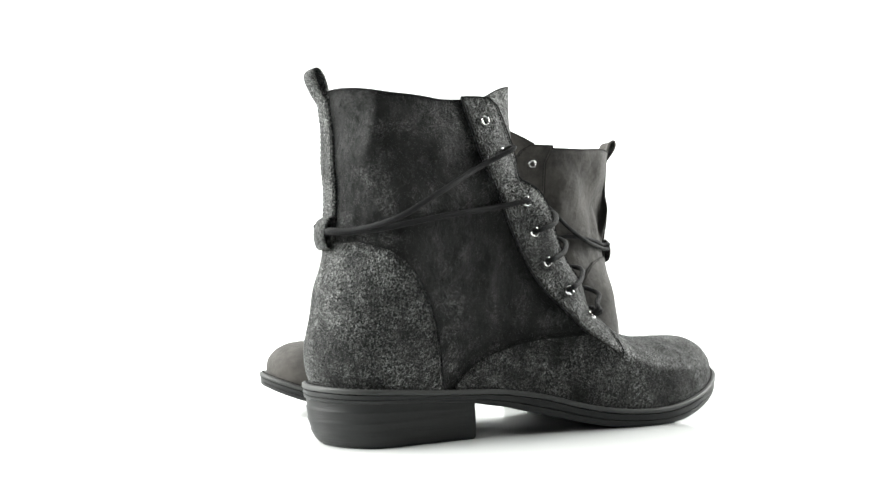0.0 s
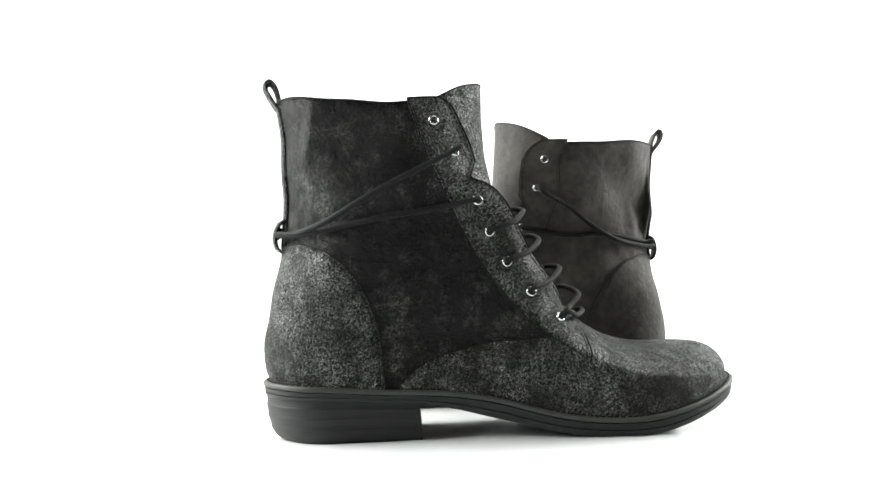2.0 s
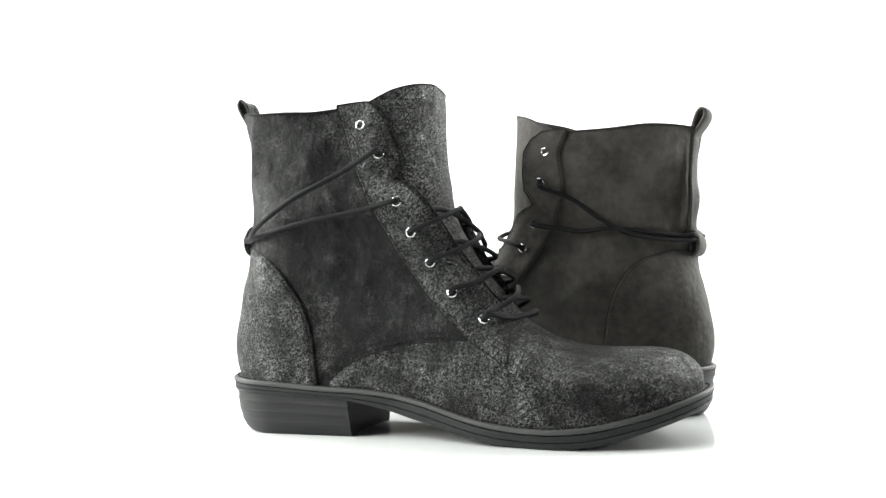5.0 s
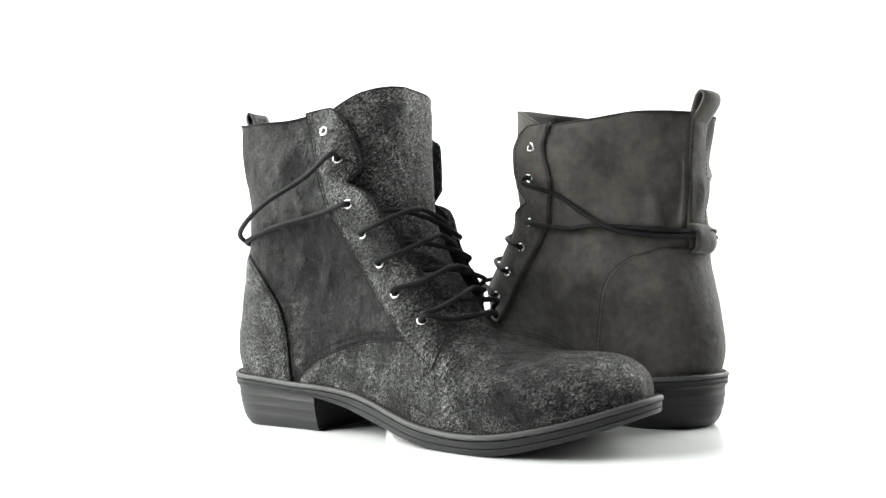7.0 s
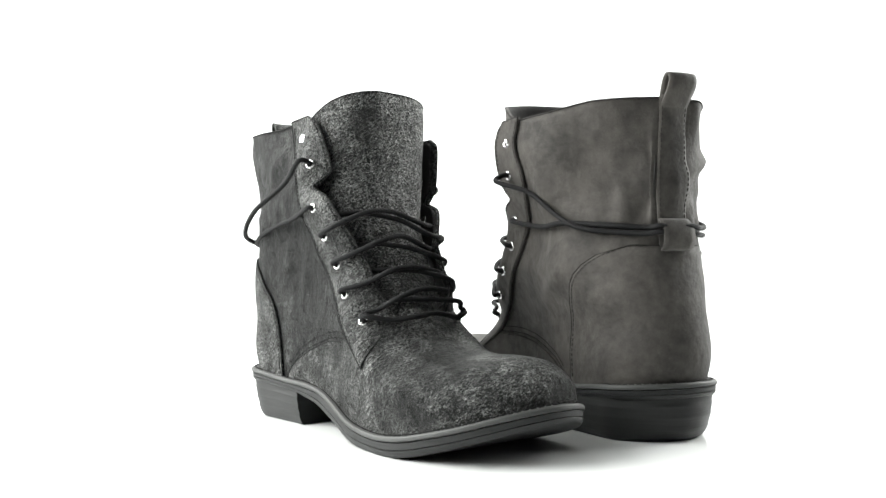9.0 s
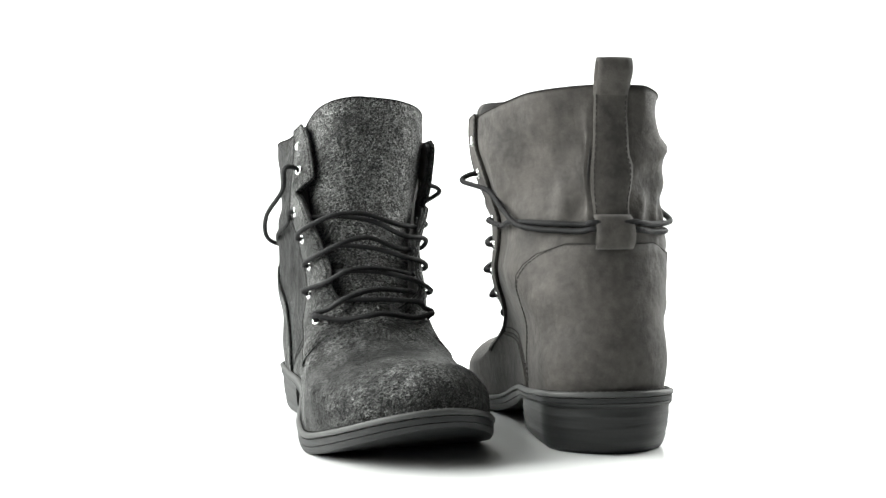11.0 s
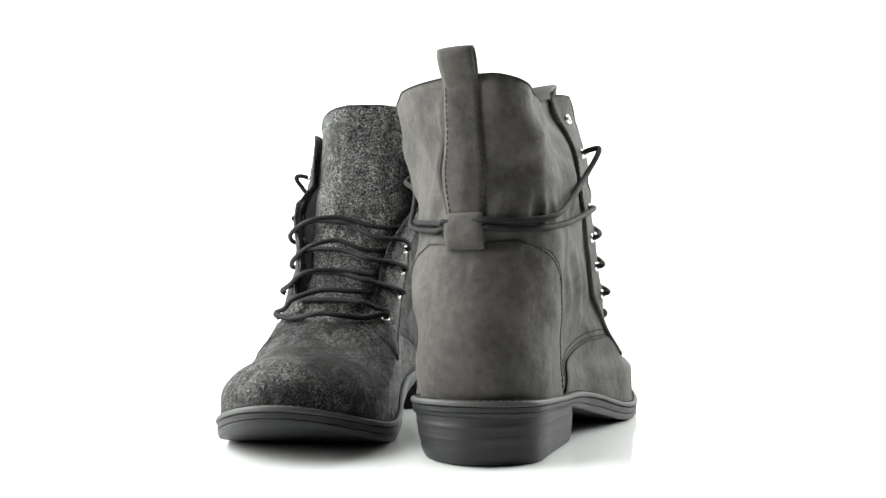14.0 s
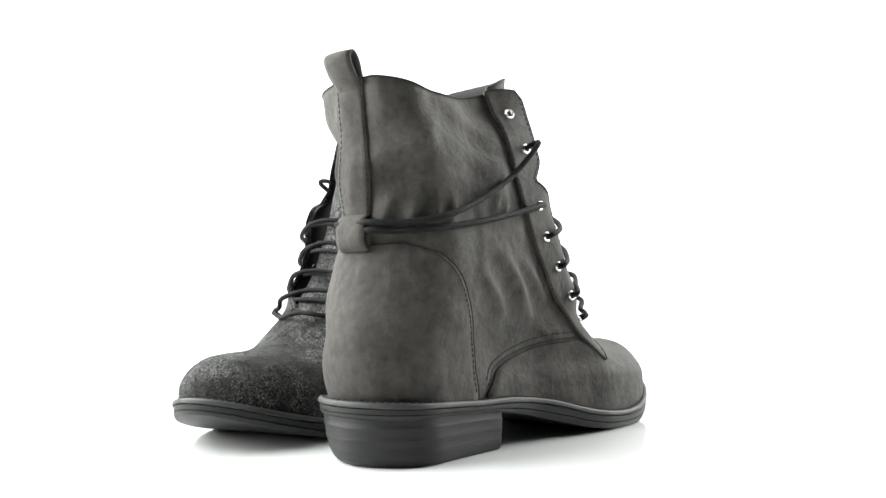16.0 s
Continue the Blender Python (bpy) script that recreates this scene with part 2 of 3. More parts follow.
class Shape:
    """How one boot departs from the even form. curve: the foot's bend at CURVE_X; left and right: how far each
    side's flap is moved forwards, outwards and up at FIT_Z; waist, collar_in: pinch of the shaft; folds: ridges."""

    def __init__(self, size, curve, lean, splay_left, splay_right, sag, seed, crease, tongue_at, edge, edge_size, low_side, rear_in,
                 left, right, curl, waist, collar_in, back_in, square, folds, arc):
        self.size, self.curve, self.lean, self.splay_left, self.splay_right, self.sag = size, curve, lean, splay_left, splay_right, sag
        self.seed, self.crease, self.edge, self.edge_size, self.low_side, self.rear_in = seed, crease, edge, edge_size, low_side, rear_in
        self.tongue_x, self.tongue_y, self.tongue_z = tongue_at
        self.left, self.right, self.curl, self.waist, self.collar_in, self.back_in = left, right, curl, waist, collar_in, back_in
        self.folds, self.arc, self.square = folds, arc, square

    def bend(self, x):
        return float(spline(x, CURVE_X, self.curve))

    def place(self, x, y, z, flaps=1.0):
        c = self.bend(x) * (1 - smooth01((z - 50) / 70)) + self.lean * smooth01((z - 60) / 45) * smooth01((x - 8) / 45) * max(0.0, min(1.0, y / 20))
        splay = self.splay_left if y > 0 else self.splay_right
        f = (smooth01((z - 108) / 85) if y > 0 else smooth01((z - 108) / 85) ** 2) * smooth01((x - 8) / 80)
        side = max(-1.0, min(1.0, y / 8))
        yy = y + c + f * splay * side
        k = self.crease * smooth01((z - 40) / 60) * (1 - 0.65 * smooth01((x - 70) / 30))
        n = noise.noise(Vector((x / 38 + z / 60, y / 40 + self.seed, z / 28 - x / 70)))
        n2 = noise.noise(Vector((x / 15 + 9, y / 18 + self.seed, z / 13)))
        n3 = noise.noise(Vector((x / 8, y / 8 + self.seed, z / 70))) * math.exp(-((z - 124) / 16) ** 2)
        d = k * (2.1 * n + 0.5 * n2 + 0.7 * n3) + fold_height(self.folds, x, y, z)
        yy += d * side * min(1, abs(y) / 15)
        xx = x + d * 0.6 * max(-1.0, min(1.0, (x - 70) / 20))
        zz = z - self.sag * max(0.0, min(1.0, -y / 20)) * smooth01((z - 140) / 50) * smooth01((x - 3) / 28) * (1 - smooth01((x - 60) / 35))
        zz -= self.sag * 0.5 * max(0.0, min(1.0, y / 20)) * smooth01((z - 140) / 50) * smooth01((x - 25) / 30)
        # the flaps
        w = flaps * min(1.0, abs(y) / 15) * smooth01((x - 45) / 50) * (1 - smooth01((x - 190) / 25)) * smooth01((z - 34) / 14)
        fx, fy, fz = (np.interp(z, FIT_Z, q) for q in (self.left if y > 0 else self.right))
        xx += w * fx
        yy += w * fy * side
        zz += w * fz
        if y < 0:
            yy += flaps * self.curl * max(0.0, x - 102) * smooth01((z - 147) / 12)
            yy += self.collar_in * smooth01((z - 145) / 50) * smooth01((x - 4) / 46) * (1 - smooth01((x - 60) / 45)) * min(1.0, -y / 15)
        else:
            left = min(1.0, y / 15)
            yy -= self.rear_in * left * smooth01((z - 80) / 50) * (1 - smooth01((x - 14) / 40))
            yy -= self.waist * smooth01((y - 11) / 12) * math.exp(-((z - 150) / 27) ** 2) * (1 - smooth01((x - 25) / 50))
        if y < 0:
            xx -= self.square * smooth01((z - 166) / 24) * smooth01((-y - 8) / 14) * (1 - smooth01((x - 8) / 22))
        xx += self.back_in * smooth01((z - 100) / 50) * (1 - smooth01((x - 10) / 40))
        # the toe is domed across
        zz -= 9.0 * min(1.0, abs(y) / 45) ** 2 * smooth01((x - 172) / 40) * smooth01((z - 26) / 22)
        return Vector((xx, yy, zz)) * (self.size / 1000)


def part(name, verts, faces, mats, parent, label="", thick=0.0, inner=0, smooth=True):
    if thick:
        # faces look away from the last, so that the thickness goes inwards
        turn = 0.0
        for f in faces[::7]:
            a, b, c = (verts[i] for i in f[:3])
            mid = (a + b + c) / 3
            turn += (b - a).cross(c - a).dot(mid - Vector((min(max(mid.x, 0.06), 0.22 if mid.z < 0.07 else 0.06), 0, min(mid.z, 0.03 if mid.x > 0.17 else mid.z))))
        if turn < 0:
            faces = [f[::-1] for f in faces]
    ob = mesh_object(name, verts, faces, mats, parent, smooth)
    if label:
        tagged(ob, label)
    if thick:
        s = ob.modifiers.new("thick", "SOLIDIFY")
        s.thickness, s.offset, s.material_offset = thick / 1000, -1, inner
    return ob


def grid_faces(rows, cols, closed=False):
    f = []
    for i in range(rows - 1):
        for j in range(cols if closed else cols - 1):
            k = (j + 1) % cols
            f.append((i * cols + j, i * cols + k, (i + 1) * cols + k, (i + 1) * cols + j))
    return f


def wrap_rows(shape, rows, proud):
    """Rows of (r, list of (x, side)) on the upper, raised by proud millimetres."""
    verts = []
    for r, xs in rows:
        xf, zf, xb, zb, _ = ring(r)
        mid = (xb + xf) / 2
        for x, side in xs:
            y, z = surface(r, x)
            y = float(y)
            # outward direction in the ring's plane
            e = 0.4
            y2 = float(surface(r, min(x + e, xf))[0])
            y1 = float(surface(r, max(x - e, xb))[0])
            n = Vector((-(y2 - y1), 2 * e))
            if y < 0.6:
                n = Vector((-1, 0.001)) if x < mid else Vector((1, 0.001))
            n.normalize()
            lift = 0.0
            if 1 < r < 10 and x > 175:
                lift = proud * 0.8
            verts.append(shape.place(x + n.x * proud, side * (y + n.y * proud), float(z) + lift))
    return verts


def phis(r, x0, x1, n):
    """x stations from x0 to x1 on ring r, denser towards its ends."""
    xf, zf, xb, zb, _ = ring(r)
    c = lambda x: math.acos(max(-1, min(1, 1 - 2 * (x - xb) / (xf - xb))))
    return [float(xb + (xf - xb) * (1 - math.cos(a)) / 2) for a in np.linspace(c(x0), c(x1), n)]


def upper(shape, boot, mat):
    n = 84
    # the closed lower foot
    rows = []
    for r in np.linspace(0, 9.12, 40):
        xf, zf, xb, zb, _ = ring(r)
        xs = phis(r, xb, xf, n)
        rows.append((r, [(x, 1) for x in xs] + [(x, -1) for x in xs[-2:0:-1]]))
    part("quarter", wrap_rows(shape, rows, 0.12), grid_faces(len(rows), 2 * n - 2, True), [mat], boot)
    # the shaft, open in front
    rows = []
    for r in np.linspace(9.0, TOP, 62):
        xf, zf, xb, zb, _ = ring(r)
        x = xb + 20
        for _ in range(25):
            x = min(float(edge_x(float(surface(r, x)[1]))) - 2.0, xf - 0.5)
        xs = phis(r, xb, x, n)
        rows.append((r, [(q, -1) for q in xs[::-1]] + [(q, 1) for q in xs[1:]]))
    verts = wrap_rows(shape, rows, 0.0)
    ob = part("shaft", verts, grid_faces(len(rows), 2 * n - 1), [mat, M_LINING], boot, thick=2.2, inner=1)
    edging(shape, ob, verts[-(2 * n - 1):], 0.0011)


def heel_counter(shape, boot, mat):
    rows = []
    for r in np.linspace(0, 12.5, 34):
        xf, zf, xb, zb, _ = ring(r)
        if zb > 111.8:
            break
        x = 40.0
        for _ in range(12):
            x = 0.5 * x + 0.5 * max(xb + 0.5, float(np.interp(float(surface(r, x)[1]) - 1, *COUNTER)))
        xs = phis(r, xb, max(x, xb + 0.5), 20)
        rows.append((r, [(q, -1) for q in xs[::-1]] + [(q, 1) for q in xs[1:]]))
    verts = wrap_rows(shape, rows, 1.3)
    ob = part("heel_counter", verts, grid_faces(len(rows), 39), [mat], boot, thick=1.4)
    m = len(rows)
    edging(shape, ob, [verts[i * 39] for i in range(m)] + verts[-38:-1] + [verts[i * 39 + 38] for i in range(m - 1, -1, -1)])


def vamp(shape, boot, mat):
    rows = []
    for r in np.linspace(0, 9.0, 40):
        xf, zf, xb, zb, _ = ring(r)
        xs = np.arange(70.0, 181.0, 0.5)
        zz = np.array([float(surface(r, q)[1]) for q in xs])
        ok = np.nonzero(zz <= seam_z(xs))[0]
        x = float(xs[ok[0]]) if len(ok) else 179.0
        x = min(x, xf - 1)
        q = phis(r, x, xf, 30)
        rows.append((r, [(a, 1) for a in q] + [(a, -1) for a in q[-2::-1]]))
    verts = wrap_rows(shape, rows, 1.2)
    ob = part("vamp", verts, grid_faces(len(rows), 59), [mat], boot, thick=1.3)
    edging(shape, ob, [verts[i * 59] for i in range(len(rows) - 6)], 0.0006)
    edging(shape, ob, [verts[i * 59 + 58] for i in range(len(rows) - 6)], 0.0006)


def side_point(shape, x, z, side, proud):
    y = side_y(x, z)
    return shape.place(x, side * (y + proud), z)


def eyestay(shape, boot, mat, side):
    zs = np.concatenate([np.linspace(44.5, 143, 40), np.linspace(144, 197, 34)])
    us = np.linspace(0, 1, 9)
    verts = []
    for z in zs:
        a, b = float(np.interp(z, *STAY)), float(edge_x(z))
        b = max(b, a + 0.5)
        for u in us:
            x = a + (b - a) * u
            verts.append(side_point(shape, x, z, side, 1.9 + 0.5 * u))
    faces = grid_faces(len(zs), len(us))
    if side < 0:
        faces = [f[::-1] for f in faces]
    ob = part("eyestay", verts, faces, [mat], boot, thick=1.6)
    n = len(us)
    edging(shape, ob, [verts[i * n] for i in range(len(zs))] , 0.0007)
    edging(shape, ob, [verts[i * n + n - 1] for i in range(len(zs))] + verts[-n:][::-1], 0.0009)


TONGUE_X, TONGUE_Z = [187, 172, 159, 149.5, 142, 137, 135.5, 135], [66.5, 83, 99, 116, 134, 162, 186, 211]


def edging(shape, parent, pts, radius=0.0007):
    """The dark cut edge of a panel."""
    v, f = tube(pts, radius * shape.edge_size, 6)
    return part("cut_edge", v, f, [shape.edge], parent)


def tongue(shape, boot, mat):
    ks = [0, 1, 2, 3, 4, 5, 6, 7]
    cx, cz = TONGUE_X, TONGUE_Z
    hw, back = [17, 22, 25, 28, 31, 34, 35.5, 36], [6, 9, 12, 16, 22, 30, 36, 38]
    us = np.linspace(-1, 1, 31)
    verts = []
    rows = np.linspace(0, 7, 48)
    for i, k in enumerate(rows):
        top = smooth01((k - 5.2) / 1.8)
        for u in us:
            w = float(spline(k, ks, hw))
            a = abs(u)
            x = float(spline(k, ks, cx)) - float(spline(k, ks, back)) * (a ** 2.2)
            z = float(spline(k, ks, cz)) - top * (9 * a ** 3 + 12 * max(0, a - 0.72) ** 1.2) - (1 - top) * 3 * a * a
            z -= top * 4.5 * max(0.0, u * shape.low_side) ** 2.2
            y = w * math.sin(u * 1.35) / math.sin(1.35)
            g = smooth01(k / 7)
            verts.append(shape.place(x + shape.tongue_x * g, y + shape.tongue_y * g, z + shape.tongue_z * g, 0.0))
    ob = part("tongue", verts, grid_faces(len(rows), len(us)), [mat, M_LINING], boot, thick=2.0, inner=1)
    n = len(us)
    rim = [verts[(len(rows) - i) * n] for i in range(20, 1, -1)] + verts[-n:] + [verts[(len(rows) - i) * n - 1] for i in range(1, 20)]
    edging(shape, ob, rim, 0.0008)


def back_strap(shape, boot, mat):
    def strip(name, pts, half, thick, label=""):
        verts, n = [], 7
        for x, z in pts:
            for u in np.linspace(-1, 1, n):
                verts.append(shape.place(x + 1.5 * u * u, half * u, z))
        part(name, verts, [f[::-1] for f in grid_faces(len(pts), n)], [mat], boot, label, thick=thick)
    zs = np.linspace(111, 199, 30)
    strip("back_strap", [(float(back_x(z)) - 1.8, z) for z in zs], 9.8, 1.4)
    # keeper that holds the laces
    zs = np.linspace(108.5, 127.5, 12)
    strip("lace_keeper", [(float(back_x(z)) - 2.8 - 4.4 * math.sin(math.pi * (z - 108.5) / 19) ** 0.5, z) for z in zs], 10.2, 1.4)
    # pull loop
    path = [(3.0, 192), (2.0, 197), (0.5, 202), (-1.2, 206.5), (-3.6, 209.6), (-6.2, 210.2), (-8.0, 208.0), (-7.8, 204.4), (-5.6, 200), (-2.8, 196), (0.5, 191.5), (2.8, 187)]
    k = np.arange(len(path))
    fine = np.linspace(0, len(path) - 1, 40)
    strip("pull_loop", list(zip(spline(fine, k, [p[0] + 3.5 for p in path]), spline(fine, k, [p[1] for p in path]))), 9.4, 1.5)


def tube(pts, radius, sides=8):
    """Verts and faces of a cord along pts (Vectors, metres)."""
    verts, faces, up = [], [], None
    n = len(pts)
    for i in range(n):
        t = (pts[min(i + 1, n - 1)] - pts[max(i - 1, 0)]).normalized()
        if up is None:
            up = t.orthogonal().normalized()
        up = (up - t * up.dot(t)).normalized()
        side = t.cross(up)
        for j in range(sides):
            a = 2 * math.pi * j / sides
            verts.append(pts[i] + (up * math.cos(a) + side * math.sin(a)) * radius)
    faces = grid_faces(n, sides, True)
    faces += [tuple(range(sides))[::-1], tuple(range((n - 1) * sides, n * sides))]
    return verts, faces


def threaded(points, count):
    """A smooth path of Vectors through the points."""
    k = np.arange(len(points))
    f = np.linspace(0, len(points) - 1, count)
    cols = [spline(f, k, [p[i] for p in points]) for i in range(3)]
    return [Vector(v) for v in zip(*cols)]


EYELETS = [(95, 183), (106.5, 165), (118.8, 136.2), (126, 118.4), (137.4, 101), (150.4, 83.6), (168.3, 68.5)]


def eyelet(shape, boot, x, z, side):
    c = side_point(shape, x, z, side, 2.6)
    ax = side_point(shape, x + 2, z, side, 2.6) - side_point(shape, x - 2, z, side, 2.6)
    az = side_point(shape, x, z + 2, side, 2.6) - side_point(shape, x, z - 2, side, 2.6)
    nrm = ax.cross(az).normalized()
    if nrm.y * side < 0:
        nrm = -nrm
    ax.normalize()
    az = nrm.cross(ax)
    verts, n = [], 20
    prof = [(3.0, -4.7), (2.7, -5.3), (1.95, -5.2), (1.95, 0.2), (2.2, 0.55), (2.55, 0.6), (2.95, 0.3), (3.1, -0.5)]
    for rad, h in prof:
        for j in range(n):
            a = 2 * math.pi * j / n
            verts.append(c + (ax * math.cos(a) + az * math.sin(a)) * rad * shape.size / 1000 + nrm * h / 1000)
    ob = part("eyelet", verts, grid_faces(len(prof), n, True), [M_STEEL], boot, "shiny nickel eyelet ring")
    # dark disc inside the ring, shade painted in place of an opening
    hole = [c + (ax * math.cos(2 * math.pi * j / n) + az * math.sin(2 * math.pi * j / n)) * 2.05 * shape.size / 1000 - nrm * 0.0006 for j in range(n)]
    part("eyelet_hole_shade", hole, [tuple(range(n))], [M_HOLE_SHADE], ob, smooth=False)
    return c, nrm


def laces(shape, boot, holes, tails):
    R = 0.0016
    k = shape.size / 1000
    # straight bar over the foot of the tongue
    a, b = holes[1][6], holes[-1][6]

    def cord(points, count=40):
        v, f = tube(threaded(points, count), R)
        part("lace", v, f, [M_LACE], boot, "round black waxed cord")

    def crest(z):
        g = smooth01(np.interp(z, TONGUE_Z, range(8)) / 7)
        return float(np.interp(z, TONGUE_Z, TONGUE_X)) + shape.tongue_x * g

    cord([a[0] - a[1] * 0.003, a[0] + a[1] * 0.003 + Vector((3, 0, 1)) * k, shape.place(181, 24, 69), shape.place(190, 10, 71), shape.place(191, 0, 72), shape.place(190, -10, 71), shape.place(181, -24, 69), b[0] + b[1] * 0.003 + Vector((3, 0, 1)) * k, b[0] - b[1] * 0.003])
    for i in (6, 5, 4, 3):
        ez = EYELETS[i][1]
        for side, lift in ((1, 0.0), (-1, 3.0)):
            p, nrm = holes[side][i]
            low = p.z / k - ez
            # out of the eyelet, up over the edge, then level and under the other flap
            rise = 13.0 + lift + (0, 0, 0, 1.0, -0.8, 0.8, -1.5)[i] * side
            gz = ez + 6.0
            gx = float(edge_x(gz))
            cz = ez + rise
            out = max(crest(cz) + 3.2, gx + 1.5) + lift * 0.8
            qz = ez + rise - 1.0
            qx = float(edge_x(qz)) - 5.0
            over = side_point(shape, gx - 3.0, gz, side, 4.2) if i < 6 else shape.place(176, side * 31, 75)
            pts = [p - nrm * 0.003, p + nrm * 0.0034 + Vector((1.0, 0, 1.4)) * k, over + nrm * 0.0006 * max(0, 5 - i),
                   shape.place(gx + 5.0 + shape.arc + lift * 0.4, side * 24, ez + 11.0 + lift * 0.8 + low * 0.6),
                   shape.place(out + shape.arc * 0.3, side * 3, cz + low * 0.4),
                   shape.place(out - 4.5, -side * 20, cz), shape.place(qx, -side * (side_y(qx, qz) - 4), qz)]
            cord(pts, 56)
    # from the third and second eyelets round the ankle, through the keeper
    for side in (1, -1):
        for i, path in zip((2, 1), tails[side]):
            p, nrm = holes[side][i]
            pts = [p - nrm * 0.003, p + nrm * 0.003 + Vector((-1.5, 0, 0)) * k] if i == 2 else [p - nrm * 0.003, p + nrm * 0.0055 + Vector((-1.0, 0, 1.0)) * k, p + nrm * 0.0105 + Vector((-5, 0, -2)) * k]
            for x, z, out in path:
                pts.append(shape.place(x, side * (side_y(max(x, float(back_x(z)) + 3), z) + out), z))
            pts += [shape.place(float(back_x(121)) - 3.6, side * 12, path[-1][1] + 0.5), shape.place(float(back_x(121)) - 4.0, 0, path[-1][1])]
            cord(pts, 60)


def stitches(shape, boot, name, pts, length=2.0, gap=1.0, radius=0.00028):
    """Dashes of thread along pts (Vectors), one joined mesh."""
    verts, faces = [], []
    step = (length + gap) / 1000
    dist = [0.0]
    for a, b in zip(pts, pts[1:]):
        dist.append(dist[-1] + (b - a).length)
    cols = [np.array([p[j] for p in pts]) for j in range(3)]
    at = lambda s: Vector([float(np.interp(s, dist, c)) for c in cols])
    s = 0.0
    while s + length / 1000 < dist[-1]:
        v, f = tube([at(s), at(s + length / 2000), at(s + length / 1000)], radius, 5)
        o = len(verts)
        verts += v
        faces += [tuple(o + q for q in t) for t in f]
        s += step
    ob = part(name, verts, faces, [shape.edge], boot)
    tagged(ob, kind="stuff")


def seams(shape, boot):
    for side in (1, -1):
        zs = np.linspace(34, 110, 60)
        stitches(shape, boot, "stitching", [side_point(shape, float(np.interp(z, *COUNTER)) - 2.2, z, side, 1.5) for z in zs])
        xs = np.linspace(75, 172, 70)
        for dz in (2.0, 5.5):
            stitches(shape, boot, "stitching", [side_point(shape, x, float(seam_z(min(x, 160))) + dz, side, 0.3) for x in xs])
        zs = np.linspace(52, 195, 90)
        stitches(shape, boot, "stitching", [side_point(shape, float(np.interp(z, *STAY)) + 1.8, z, side, 2.1) for z in zs])
        zs = np.linspace(50, 194, 110)
        stitches(shape, boot, "stitching", [side_point(shape, float(edge_x(z)) - 2.2, z, side, 2.5) for z in zs])
        stitches(shape, boot, "stitching", [shape.place(float(back_x(z)) - 0.8, side * 8.4, z) for z in np.linspace(128, 197, 50)])


# ---------------------------------------------------------------- the sole
def sole_half(x):
    w = np.interp(x, [-3, 30, 60, 90, 116, 145, 174, 203, 220], [36.5, 37, 37.5, 37, 36.5, 40.5, 46.5, 50, 50.5])
    rb = np.sqrt(np.clip(1 - (1 - np.clip((x + 2.5) / 30, 0, 1)) ** 2, 0, 1))
    e = np.clip((x - 208) / (290.5 - 208), 0, 1)
    return w * rb * np.sqrt(np.clip(1 - e ** 2.0, 0, 1))


BOTTOM_Z = spline(WELT_X, [-3, 60, 85, 96, 108, 118, 130, 140, 150, 165, 180, 195, 215, 228, 242, 260, 276, 291], [25, 22.5, 20.5, 18.5, 16.4, 13.6, 10.6, 8.2, 5.6, 2.4, 0.5, 0.0, 0.0, 1.5, 4.6, 9.6, 14.8, 20.5])


def sole_bottom(x):
    return np.interp(x, WELT_X, BOTTOM_Z)


def outline(n, inset, x0=-2.5, x1=290.5):
    """Stations (x, y) once round the sole."""
    a = np.linspace(0, math.pi, n)
    xs = x0 + (x1 - x0) * (1 - np.cos(a)) / 2
    ys = sole_half(xs)
    pts = [(x, y) for x, y in zip(xs, ys)] + [(x, -y) for x, y in zip(xs[-2:0:-1], ys[-2:0:-1])]
    out = []
    m = len(pts)
    for i, (x, y) in enumerate(pts):
        (ax, ay), (bx, by) = pts[i - 1], pts[(i + 1) % m]
        t = Vector((bx - ax, by - ay)).normalized()
        out.append((x - t.y * inset, y + t.x * inset, x))
    return out


def sole_place(shape, x, y, z):
    return Vector((x, y + shape.bend(x), z)) * (shape.size / 1000)


